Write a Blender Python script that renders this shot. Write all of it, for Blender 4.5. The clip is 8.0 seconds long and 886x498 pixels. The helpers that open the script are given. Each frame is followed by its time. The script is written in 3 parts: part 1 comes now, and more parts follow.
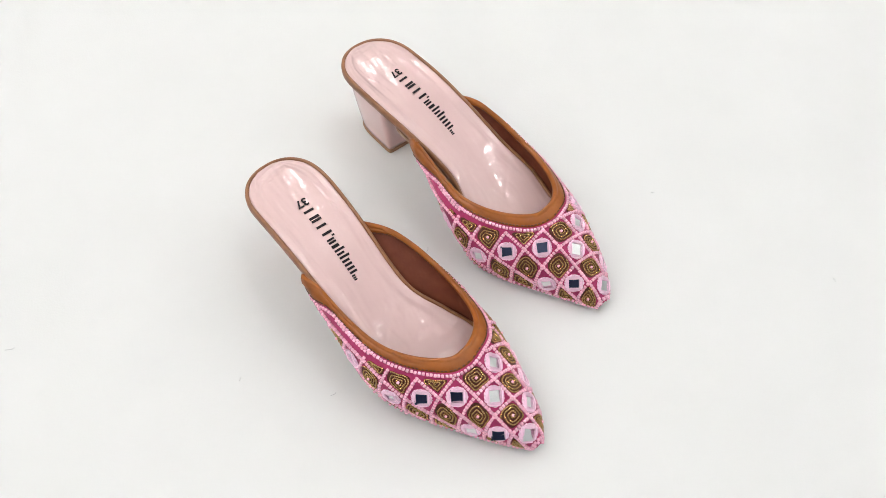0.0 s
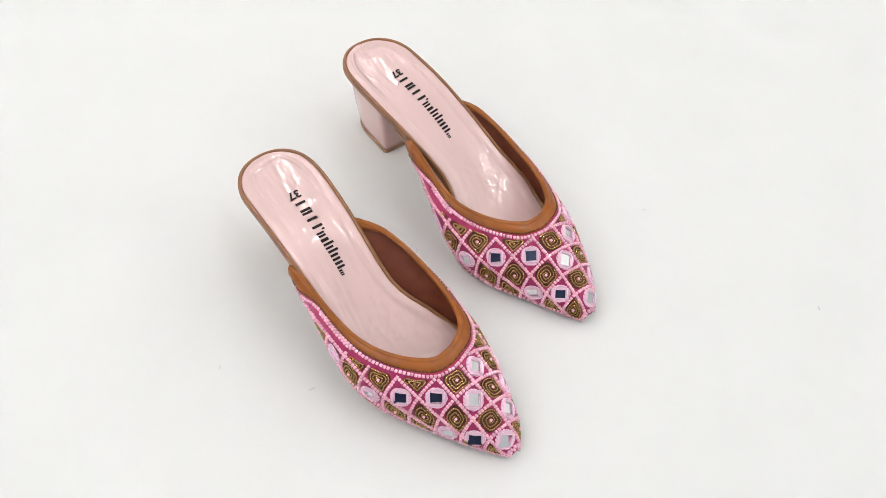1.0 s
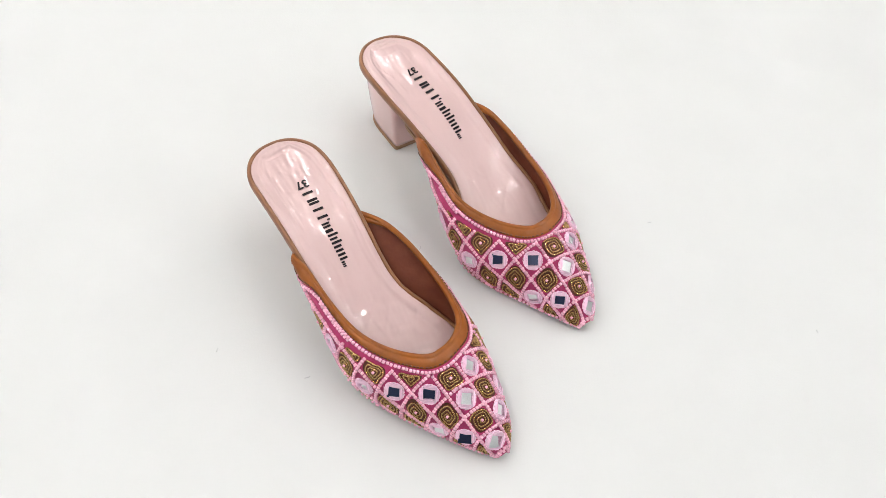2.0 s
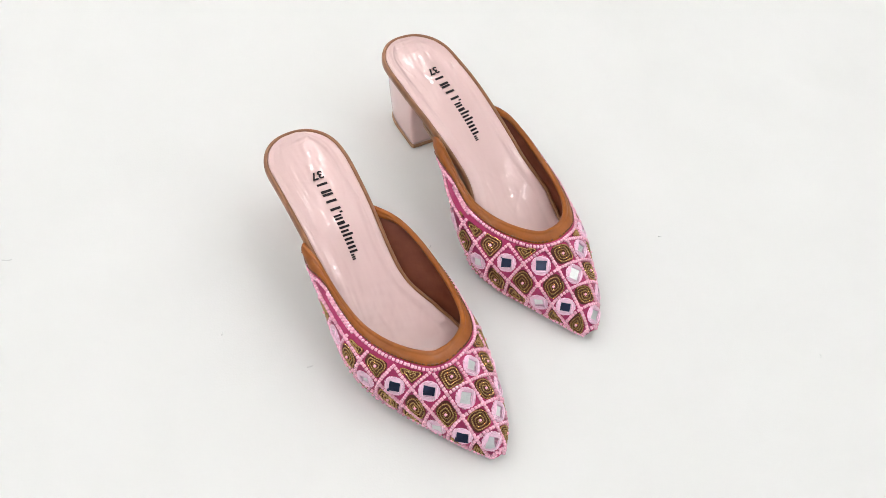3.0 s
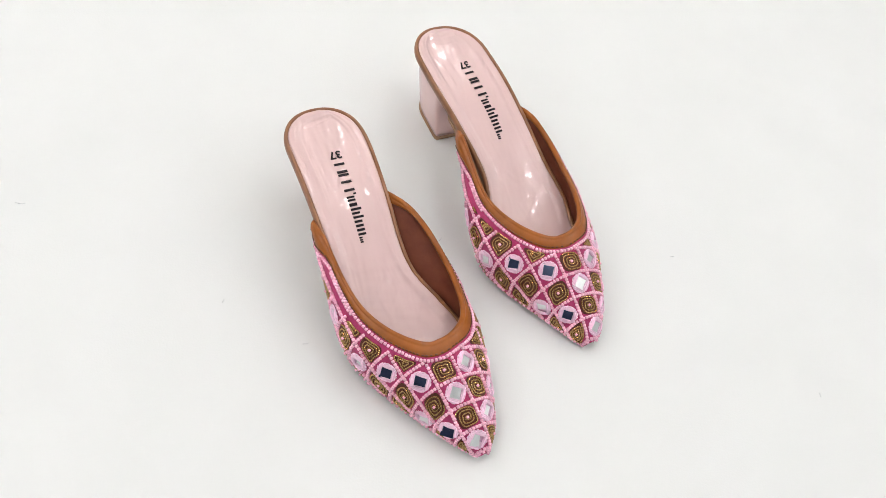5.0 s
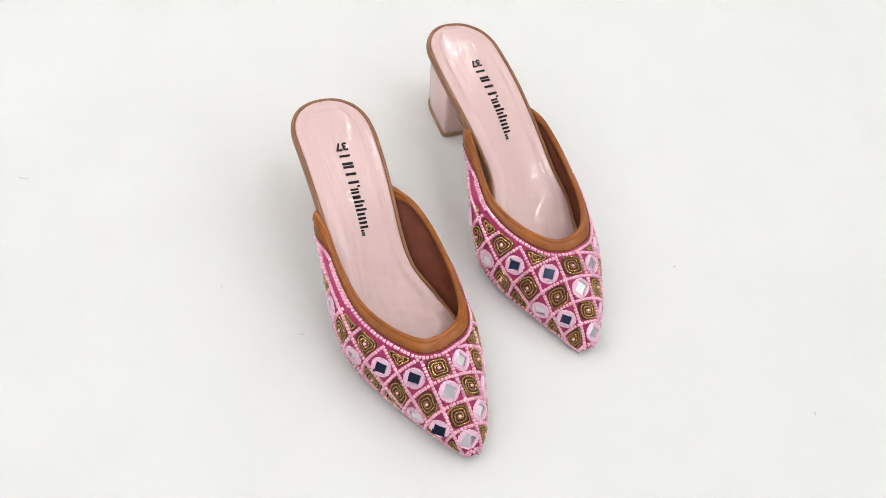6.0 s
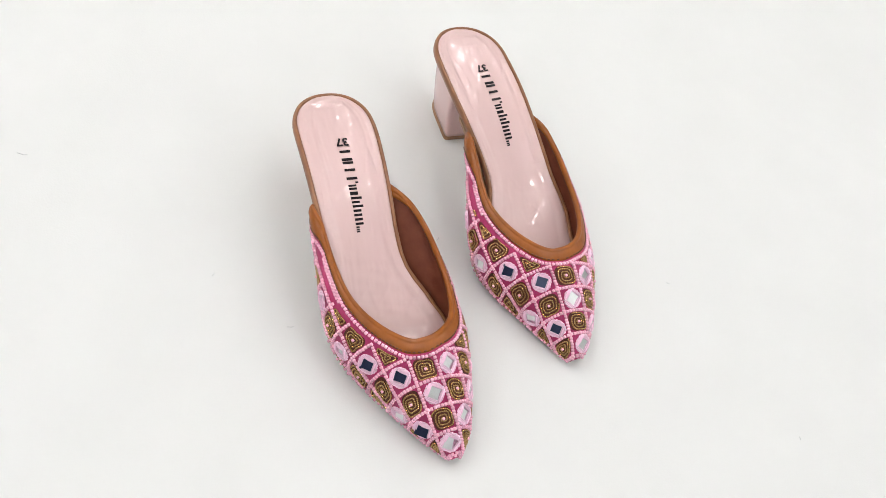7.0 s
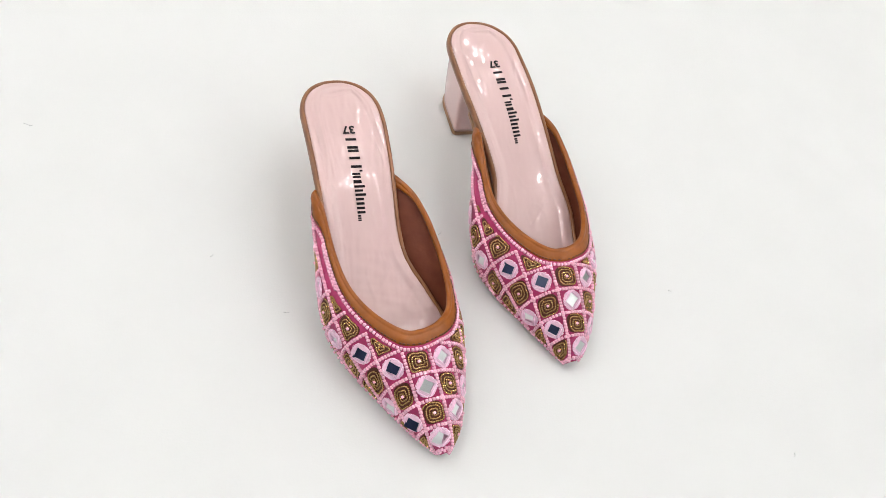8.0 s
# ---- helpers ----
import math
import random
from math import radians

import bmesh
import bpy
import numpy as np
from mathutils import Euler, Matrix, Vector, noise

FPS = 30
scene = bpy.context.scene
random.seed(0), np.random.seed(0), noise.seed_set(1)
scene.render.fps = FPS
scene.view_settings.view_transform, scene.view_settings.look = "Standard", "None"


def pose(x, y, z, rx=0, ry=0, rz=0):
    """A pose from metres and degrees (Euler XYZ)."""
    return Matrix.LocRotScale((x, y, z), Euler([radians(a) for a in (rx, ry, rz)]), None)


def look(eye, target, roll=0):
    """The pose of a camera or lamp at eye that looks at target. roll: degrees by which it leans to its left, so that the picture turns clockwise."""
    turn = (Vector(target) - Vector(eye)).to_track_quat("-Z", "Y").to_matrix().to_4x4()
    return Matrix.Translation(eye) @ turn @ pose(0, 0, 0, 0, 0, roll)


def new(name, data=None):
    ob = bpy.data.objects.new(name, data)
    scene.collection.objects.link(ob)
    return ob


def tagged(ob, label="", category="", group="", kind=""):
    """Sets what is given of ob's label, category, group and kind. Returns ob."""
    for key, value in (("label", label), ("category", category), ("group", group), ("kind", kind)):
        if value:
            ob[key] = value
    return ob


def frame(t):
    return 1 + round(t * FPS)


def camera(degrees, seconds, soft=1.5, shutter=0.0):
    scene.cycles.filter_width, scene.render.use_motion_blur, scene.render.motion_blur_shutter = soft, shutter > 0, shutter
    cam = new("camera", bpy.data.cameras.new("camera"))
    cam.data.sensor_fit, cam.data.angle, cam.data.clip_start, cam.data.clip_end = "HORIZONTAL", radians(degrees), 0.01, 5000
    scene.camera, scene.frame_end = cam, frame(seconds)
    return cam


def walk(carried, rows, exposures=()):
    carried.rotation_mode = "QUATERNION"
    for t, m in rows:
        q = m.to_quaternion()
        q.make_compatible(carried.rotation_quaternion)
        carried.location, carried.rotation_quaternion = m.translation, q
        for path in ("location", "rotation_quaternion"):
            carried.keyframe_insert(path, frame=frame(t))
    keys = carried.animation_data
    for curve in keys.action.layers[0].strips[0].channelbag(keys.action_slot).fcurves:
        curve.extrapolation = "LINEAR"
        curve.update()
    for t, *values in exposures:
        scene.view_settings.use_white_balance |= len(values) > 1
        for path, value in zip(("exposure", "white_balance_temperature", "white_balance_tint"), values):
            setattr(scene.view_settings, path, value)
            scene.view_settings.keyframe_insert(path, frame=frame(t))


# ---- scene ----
cam = camera(49.7, 8.0, soft=0.5)
PATH = [
    (0, (-0.12, -0.313, 0.542), (0.348, 0.758, -1.081), 6.4),
    (0.5, (-0.119, -0.317, 0.539), (0.358, 0.765, -1.073), 8.2),
    (1, (-0.122, -0.319, 0.537), (0.375, 0.768, -1.066), 11.0),
    (1.5, (-0.121, -0.323, 0.537), (0.372, 0.772, -1.062), 12.6),
    (3, (-0.12, -0.331, 0.539), (0.339, 0.783, -1.058), 16.7),
    (3.5, (-0.118, -0.335, 0.537), (0.325, 0.789, -1.057), 17.8),
    (4, (-0.117, -0.335, 0.537), (0.317, 0.79, -1.059), 19.2),
    (4.5, (-0.113, -0.335, 0.537), (0.309, 0.788, -1.064), 20.4),
    (6, (-0.108, -0.334, 0.535), (0.296, 0.782, -1.074), 24.4),
    (6.5, (-0.106, -0.337, 0.532), (0.298, 0.797, -1.065), 25.8),
    (7, (-0.105, -0.337, 0.532), (0.301, 0.795, -1.066), 27.8),
    (7.5, (-0.103, -0.338, 0.53), (0.296, 0.795, -1.069), 29.1),
    (8, (-0.097, -0.339, 0.527), (0.287, 0.797, -1.074), 30.1),
]
walk(cam, [(t, look(eye, target, roll)) for t, eye, target, roll in PATH])

# ---- world, lamps, exposure ----
MM = 0.001
world = bpy.data.worlds.new("room_air")
world.use_nodes = True
world.node_tree.nodes["Background"].inputs[0].default_value = (0.9, 0.95, 1.0, 1)
world.node_tree.nodes["Background"].inputs[1].default_value = 0.05
scene.world = world
scene.view_settings.exposure = 0.0


# ---- materials ----
def material(name, colour, rough=0.5, metal=0.0, coat=0.0, second=None, scale=300.0, mix=0.5, bump=0.0, bump_scale=600.0,
             bump_dist=0.0005, sheen=0.0, random_value=0.0, stretch=(1, 1, 1), coat_rough=0.03, rough_var=0.0, bump_detail=4.0, spec=0.5):
    m = bpy.data.materials.new(name)
    m.use_nodes = True
    nt = m.node_tree
    b = nt.nodes["Principled BSDF"]
    b.inputs["Roughness"].default_value = rough
    b.inputs["Metallic"].default_value = metal
    b.inputs["Specular IOR Level"].default_value = spec
    b.inputs["Coat Weight"].default_value = coat
    b.inputs["Coat Roughness"].default_value = coat_rough
    b.inputs["Sheen Weight"].default_value = sheen
    tc = nt.nodes.new("ShaderNodeTexCoord")
    mp = nt.nodes.new("ShaderNodeMapping")
    mp.inputs["Scale"].default_value = stretch
    nt.links.new(tc.outputs["Object"], mp.inputs["Vector"])
    n1 = nt.nodes.new("ShaderNodeTexNoise")
    n1.inputs["Scale"].default_value = scale
    n1.inputs["Detail"].default_value = 6
    nt.links.new(mp.outputs[0], n1.inputs["Vector"])
    mx = nt.nodes.new("ShaderNodeMix")
    mx.data_type = "RGBA"
    second = second or tuple(c * 0.8 for c in colour)
    mx.inputs[6].default_value = (*colour, 1)
    mx.inputs[7].default_value = (*second, 1)
    ramp = nt.nodes.new("ShaderNodeMapRange")
    ramp.inputs["From Min"].default_value = 0.5 - mix / 2
    ramp.inputs["From Max"].default_value = 0.5 + mix / 2
    nt.links.new(n1.outputs["Fac"], ramp.inputs["Value"])
    nt.links.new(ramp.outputs[0], mx.inputs[0])
    out = mx.outputs[2]
    if random_value:
        geo = nt.nodes.new("ShaderNodeNewGeometry")
        hs = nt.nodes.new("ShaderNodeHueSaturation")
        mr = nt.nodes.new("ShaderNodeMapRange")
        mr.inputs["To Min"].default_value = 1 - random_value
        mr.inputs["To Max"].default_value = 1 + random_value
        nt.links.new(geo.outputs["Random Per Island"], mr.inputs["Value"])
        nt.links.new(mr.outputs[0], hs.inputs["Value"])
        nt.links.new(out, hs.inputs["Color"])
        out = hs.outputs[0]
    nt.links.new(out, b.inputs["Base Color"])
    if rough_var:
        rr = nt.nodes.new("ShaderNodeMapRange")
        rr.inputs["To Min"].default_value = rough - rough_var
        rr.inputs["To Max"].default_value = rough + rough_var
        nt.links.new(n1.outputs["Fac"], rr.inputs["Value"])
        nt.links.new(rr.outputs[0], b.inputs["Roughness"])
    if bump:
        n2 = nt.nodes.new("ShaderNodeTexNoise")
        n2.inputs["Scale"].default_value = bump_scale
        n2.inputs["Detail"].default_value = bump_detail
        nt.links.new(mp.outputs[0], n2.inputs["Vector"])
        bp = nt.nodes.new("ShaderNodeBump")
        bp.inputs["Strength"].default_value = bump
        bp.inputs["Distance"].default_value = bump_dist
        nt.links.new(n2.outputs["Fac"], bp.inputs["Height"])
        nt.links.new(bp.outputs[0], b.inputs["Normal"])
        nt.links.new(bp.outputs[0], b.inputs["Coat Normal"])
    return m


SHEET = material("white_sheet", (0.70, 0.70, 0.692), 0.95, second=(0.675, 0.675, 0.667), scale=14, mix=0.5, bump=0.25, bump_scale=900, bump_dist=0.0003)
WALLPAINT = material("wall_paint", (0.9, 0.9, 0.89), 0.8, scale=6, bump=0.1, bump_scale=200)
# made-up wall colour that gives the mirror chips dark blue reflections
NAVY_FOR_MIRRORS = material("navy_for_mirrors", (0.03, 0.045, 0.11), 0.6, scale=6, bump=0.1, bump_scale=200)
FLOOR = material("grey_floor", (0.35, 0.35, 0.34), 0.5, scale=9)
PATENT = material("pink_patent_insole", (0.635, 0.44, 0.425), 0.34, coat=1.0, second=(0.60, 0.41, 0.395), scale=45, bump=0.15, bump_scale=55, bump_detail=1.3,
                  bump_dist=0.003, stretch=(0.55, 1.6, 1), coat_rough=0.03)
HEEL = material("pink_patent_heel", (0.72, 0.48, 0.465), 0.3, coat=0.8, second=(0.68, 0.45, 0.43), scale=60, bump=0.05, bump_scale=60, bump_dist=0.002)
TAN = material("tan_leather", (0.32, 0.092, 0.012), 0.40, coat=0.3, second=(0.23, 0.060, 0.007), scale=160, bump=0.22, bump_scale=170, bump_dist=0.0008,
               coat_rough=0.13, spec=0.2)
EDGE = material("tan_edge", (0.28, 0.115, 0.045), 0.42, second=(0.20, 0.075, 0.028), scale=140, bump=0.2, bump_scale=700, bump_dist=0.0004, coat=0.2)
LINING = material("brown_lining", (0.19, 0.054, 0.028), 0.48, second=(0.13, 0.034, 0.018), scale=90, bump=0.3, bump_scale=500, bump_dist=0.0005, spec=0.2)
OUTSOLE = material("outsole_rubber", (0.38, 0.22, 0.12), 0.55, second=(0.28, 0.15, 0.08), scale=120, bump=0.2)
FABRIC = material("crimson_fabric", (0.52, 0.042, 0.165), 0.8, second=(0.40, 0.028, 0.11), scale=500, bump=0.6, bump_scale=1500, bump_dist=0.0004, sheen=0.2)
BEAD = material("pink_bead", (0.98, 0.54, 0.68), 0.15, coat=0.9, second=(0.96, 0.47, 0.63), scale=200, random_value=0.10)
THREAD = material("pale_pink_thread", (0.93, 0.66, 0.80), 0.6, second=(0.88, 0.52, 0.70), scale=900, bump=0.6, bump_scale=2500, bump_dist=0.0003, sheen=0.3,
                  random_value=0.2)
GOLD = material("antique_gold_purl", (0.66, 0.43, 0.19), 0.27, metal=0.95, second=(0.38, 0.20, 0.075), scale=700, mix=0.4, random_value=0.1)
BROWN = material("brown_ground", (0.12, 0.028, 0.018), 0.7, second=(0.07, 0.016, 0.01), scale=600, bump=0.5, bump_scale=1500)
MIRROR = material("mirror_glass", (0.86, 0.87, 0.88), 0.03, metal=1.0, second=(0.82, 0.83, 0.84), scale=30, bump=0.09, bump_scale=150, bump_dist=0.002)
INK = material("black_ink", (0.012, 0.008, 0.010), 0.6, coat=0.0, scale=500, spec=0.15)
STITCH = material("dark_thread", (0.12, 0.036, 0.010), 0.7, second=(0.08, 0.024, 0.008), scale=900)
LINT = material("grey_lint", (0.55, 0.55, 0.56), 0.9, scale=900)
LAMPBODY = material("lamp_housing", (0.8, 0.8, 0.8), 0.4)


def glow(name, colour, strength):
    m = bpy.data.materials.new(name)
    m.use_nodes = True
    nt = m.node_tree
    e = nt.nodes.new("ShaderNodeEmission")
    e.inputs[0].default_value, e.inputs[1].default_value = (*colour, 1), strength
    nt.links.new(e.outputs[0], nt.nodes["Material Output"].inputs["Surface"])
    return m


# glow of the added lamps, strength tuned to the sheet's brightness
LAMPGLOW = glow("added_lamp_glow", (1.0, 0.99, 0.975), 103.0)


# ---- mesh helpers ----
def part(name, bm, mat, parent, label="", smooth=True):
    me = bpy.data.meshes.new(name)
    bm.normal_update()
    bm.to_mesh(me)
    bm.free()
    for m in (mat if isinstance(mat, (list, tuple)) else (mat,)):
        me.materials.append(m)
    if smooth:
        for p in me.polygons:
            p.use_smooth = True
    ob = new(name, me)
    ob.parent = parent
    if label:
        ob["label"] = label
    return ob


def mesh_part(name, verts, faces, mat, parent, label="", smooth=True, slots=None):
    me = bpy.data.meshes.new(name)
    me.from_pydata([tuple(float(c) for c in v) for v in verts], [], [tuple(int(i) for i in f) for f in faces])
    for m in (mat if isinstance(mat, (list, tuple)) else (mat,)):
        me.materials.append(m)
    if smooth:
        me.polygons.foreach_set("use_smooth", [True] * len(me.polygons))
    if slots is not None:
        me.polygons.foreach_set("material_index", slots)
    me.update()
    ob = new(name, me)
    ob.parent = parent
    if label:
        ob["label"] = label
    return ob


def box_bm(x0, x1, y0, y1, z0, z1, bevel=0.0):
    bm = bmesh.new()
    bmesh.ops.create_cube(bm, size=1)
    for v in bm.verts:
        v.co = Vector(((x0 + x1) / 2 + v.co.x * (x1 - x0), (y0 + y1) / 2 + v.co.y * (y1 - y0), (z0 + z1) / 2 + v.co.z * (z1 - z0)))
    if bevel:
        bmesh.ops.bevel(bm, geom=bm.edges[:], offset=bevel, segments=2, affect="EDGES")
    return bm


def grid_faces(nr, nc, wrap=False, flip=False, base=0):
    out = []
    for i in range(nr - 1):
        for j in range(nc if wrap else nc - 1):
            k = (j + 1) % nc
            f = (base + i * nc + j, base + i * nc + k, base + (i + 1) * nc + k, base + (i + 1) * nc + j)
            out.append(f[::-1] if flip else f)
    return out


def spline(xs, ys):
    """A smooth curve through a few stations (cubic Hermite)."""
    xs, ys = np.array(xs, float), np.array(ys, float)
    d = np.diff(ys) / np.diff(xs)
    m = np.concatenate(([d[0]], (d[:-1] + d[1:]) / 2, [d[-1]]))
    for i in range(1, len(d)):
        if d[i - 1] * d[i] <= 0:
            m[i] = 0

    def at(x):
        x = np.clip(x, xs[0], xs[-1])
        i = np.clip(np.searchsorted(xs, x) - 1, 0, len(xs) - 2)
        h = xs[i + 1] - xs[i]
        t = (x - xs[i]) / h
        return ((2 * t ** 3 - 3 * t ** 2 + 1) * ys[i] + (t ** 3 - 2 * t ** 2 + t) * h * m[i]
                + (-2 * t ** 3 + 3 * t ** 2) * ys[i + 1] + (t ** 3 - t ** 2) * h * m[i + 1])
    return at


def tube(points, radius, sides=6, wave=None):
    """Vertices and faces of a tube along points; wave: radius factor along it."""
    pts = [Vector(p) for p in points]
    verts, n = [], len(pts)
    up = Vector((0, 0, 1))
    for i, p in enumerate(pts):
        d = (pts[min(i + 1, n - 1)] - pts[max(i - 1, 0)]).normalized()
        a = d.cross(up)
        a = a.normalized() if a.length > 1e-6 else Vector((1, 0, 0))
        b = d.cross(a).normalized()
        r = radius * (wave(i) if wave else 1)
        for k in range(sides):
            t = 2 * math.pi * k / sides
            verts.append(p + a * math.cos(t) * r + b * math.sin(t) * r)
    faces = grid_faces(n, sides, wrap=True)
    faces += [tuple(range(sides))[::-1], tuple((n - 1) * sides + k for k in range(sides))]
    return verts, faces


# ---- the room: unseen, added to close the scene and bounce light ----
ROOM = 2.4
tagged(part("floor", box_bm(-ROOM, ROOM, -ROOM, ROOM, -0.86, -0.76), FLOOR, None), "plain grey hard floor of the room", "floor", kind="structure")
tagged(part("ceiling", box_bm(-ROOM, ROOM, -ROOM, ROOM, 2.2, 2.3), WALLPAINT, None), "unseen plain white ceiling, added to close the scene", "ceiling", kind="structure")
# walls out of view; the south one is navy only for the chips to reflect
for nm, b, mt in (("wall_north", (-ROOM, ROOM, ROOM, ROOM + 0.1), WALLPAINT), ("wall_south", (-ROOM, ROOM, -ROOM - 0.1, -ROOM), NAVY_FOR_MIRRORS),
                  ("wall_east", (ROOM, ROOM + 0.1, -ROOM - 0.1, ROOM + 0.1), WALLPAINT), ("wall_west", (-ROOM - 0.1, -ROOM, -ROOM - 0.1, ROOM + 0.1), WALLPAINT)):
    tagged(part(nm, box_bm(*b, -0.86, 2.3), mt, None), "unseen plain room wall, added to close the scene", "wall", kind="structure")


# batten lamp out of view, added for light and thin streaks on the insoles
def ceiling_panel(x, y, sx, sy):
    base = tagged(new("added_ceiling_light"), "unseen narrow white batten lamp, added to light the scene", "ceiling light", "ceiling lights")
    base.location = (x, y, 2.2)
    part("frame", box_bm(-sx / 2 - 0.02, sx / 2 + 0.02, -sy / 2 - 0.02, sy / 2 + 0.02, -0.02, 0, 0.004), LAMPBODY, base)
    part("diffuser", box_bm(-sx / 2, sx / 2, -sy / 2, sy / 2, -0.026, -0.021), LAMPGLOW, base, "glowing white diffuser of an added lamp")


# added lamps spread to soften the shadows beside the shoes
for px in (-2.15, -1.05, 0.5, 1.95):
    for py in (-1.55, 0.1, 1.6):
        ceiling_panel(px, py, 0.02, 1.15)

# table with a white sheet over it
table = tagged(new("table"), "white table carrying the display sheet", "table")
table.location = (0, 0, -0.76)
part("tabletop", box_bm(-1.2, 1.2, -1.2, 1.2, 0.72, 0.749, 0.004), LAMPBODY, table)
for lx in (-1.1, 1.1):
    for ly in (-1.1, 1.1):
        part("leg", box_bm(lx - 0.03, lx + 0.03, ly - 0.03, ly + 0.03, 0, 0.72, 0.004), LAMPBODY, table)


def sheet_z(x, y):
    """Height of the sheet: flat under the shoes, with soft swells and a few creases further out."""
    away = min(1.0, max(0.0, (math.hypot(x - 0.03, y - 0.04) - 0.19) / 0.16))
    z = 0.007 * noise.noise((x * 2.6, y * 2.1, 1)) + 0.0022 * noise.noise((x * 8, y * 6, 4))
    crease = abs(noise.noise((x * 4.2 + 3, y * 4.2 + y * x, 8)))
    z += -0.003 * max(0.0, 1 - crease * 7)
    return away * z - 0.0003 * (1 - away)


def sheet():
    n, half = 300, 1.18
    verts = []
    for i in range(n):
        for j in range(n):
            x, y = -half + 2 * half * i / (n - 1), -half + 2 * half * j / (n - 1)
            verts.append((x, y, sheet_z(x, y)))
    ob = mesh_part("display_sheet", verts, grid_faces(n, n, flip=True), SHEET, None)
    return tagged(ob, "matt white cloth sheet with faint creases under the shoes", "sheet", kind="structure")


sheet()


# ---- the shoes (local: x to the toe, y across, z up, in millimetres until meshed) ----
class Shape:
    """The form of one mule: plan outlines, heights and the vamp's arched surface."""

    def __init__(self, profile, heel, x_end, bed_left, bed_right, wide_left, wide_right, edge_left, edge_right, crest, throat, mid, low, lattice, opening, tuck):
        self.x_end, self.throat, self.tuck = x_end, throat, tuck
        self.bed_l, self.bed_r = spline(*bed_left), spline(*bed_right)
        self.wl, self.wr = spline(*wide_left), spline(*wide_right)
        self.el, self.er = spline(*edge_left), spline(*edge_right)
        self.crest, self.mid = spline(*crest), spline(*mid)
        self.bed_z = spline(*profile)
        self.low = spline(*low)
        self.lattice, self.opening = lattice, opening
        self.heel = heel

    def bed(self, x):
        """Left and right edge of the footbed, rounded at the heel and pointed at the toe."""
        c, h = (self.bed_l(x) + self.bed_r(x)) / 2, (self.bed_r(x) - self.bed_l(x)) / 2
        r = 27.0
        k = (1 - np.clip(1 - (x + 2.5) / r, 0, 1) ** 2.5) ** (1 / 2.2)
        l, r = c - h * k, c + h * k
        if x > 140:
            f = min(1.0, (x - 140) / 25)
            l, r = l + f * max(0.0, float(self.el(x)) + 4.5 - l), r - f * max(0.0, r - float(self.er(x)) + 4.5)
            l, r = min(l, (l + r) / 2 - 0.2), max(r, (l + r) / 2 + 0.2)
        return l, r

    def upper(self, x, v):
        """A point of the vamp at station x; v runs from -1 (left welt) over 0 (crest) to 1 (right welt)."""
        f = v * math.pi / 2
        zb = self.low(x)
        c = self.mid(x)
        side = np.where(v < 0, -1.0, 1.0)
        wide = np.where(v < 0, c - self.wl(x), self.wr(x) - c)
        edge = np.where(v < 0, c - self.el(x), self.er(x) - c)
        k = np.clip((np.abs(v) - 0.66) / 0.34, 0, 1) ** 1.6
        y = c + side * (wide * np.abs(np.sin(f)) ** 0.97 - (wide - edge) * k)
        z = zb + (self.crest(x) - zb) * np.cos(f) ** 0.8
        # the inner side starts tucked in under the footbed
        under = np.where(v < 0, np.clip((self.opening[0] + self.tuck - x) / self.tuck, 0, 1), 0.0)
        return np.array([x, y + 11 * under, z - 9 * under ** 0.8])

    def open_v(self, x, side):
        """Half width of the opening at station x on one side (-1 or 1), on the scale of v."""
        x0, v_left, v_right, p_left, p_right = self.opening
        vmax, power = np.where(np.asarray(side) < 0, v_left, v_right), np.where(np.asarray(side) < 0, p_left, p_right)
        u = np.clip((x - x0) / (self.throat - x0), 0, 1)
        return vmax * np.sqrt(1 - u ** power) + (0.985 - vmax) * np.clip(1 - (x - x0) / 30, 0, 1) ** 2

    def collar(self, n=240):
        """Stations (x, v) along the U of the opening, evenly spaced."""
        x0 = self.opening[0]
        t = np.linspace(0.0, 1.0, 1500)
        x = x0 + (self.throat - x0) * np.sin(t * math.pi / 2) ** 0.5
        x[0], x[-1] = x0, self.throat
        v = np.concatenate((-self.open_v(x, -1), self.open_v(x, 1)[-2::-1]))
        x = np.concatenate((x, x[-2::-1]))
        p = self.upper(x, v).T
        s = np.concatenate(([0], np.cumsum(np.linalg.norm(np.diff(p, axis=0), axis=1))))
        q = np.linspace(0, s[-1], n)
        return np.interp(q, s, x), np.interp(q, s, v), s[-1]

    def rays(self, n=240, rows=40):
        """Grid of surface points from the collar (row 0) out to the welt."""
        cx, cv, self.collar_length = self.collar(n)
        x0 = self.opening[0]
        a = np.linspace(0, 1, n)
        # welt: along the left edge to the tip and back along the right edge
        share = np.clip(1 - np.abs(2 * a - 1), 0, 1)
        ex = x0 + (self.x_end - x0) * np.sin(share * math.pi / 2) ** 0.9
        ev = np.where(a < 0.5, -1.0, 1.0)
        soft = np.clip((share - 0.93) / 0.07, 0, 1)
        ev = ev * (1 - soft ** 2)
        g = np.zeros((rows, n, 3))
        for i in range(rows):
            b = i / (rows - 1)
            x, v = cx + (ex - cx) * b, cv + (ev - cv) * b
            g[i] = self.upper(x, v).T
        return g


def normals(g):
    du = np.gradient(g, axis=1)
    dv = np.gradient(g, axis=0)
    n = np.cross(du, dv)
    n /= np.linalg.norm(n, axis=2, keepdims=True) + 1e-9
    return n


BEAD_RING = [(0.0, -0.62), (0.82, -0.5), (1.0, 0.0), (0.82, 0.5), (0.0, 0.62)]


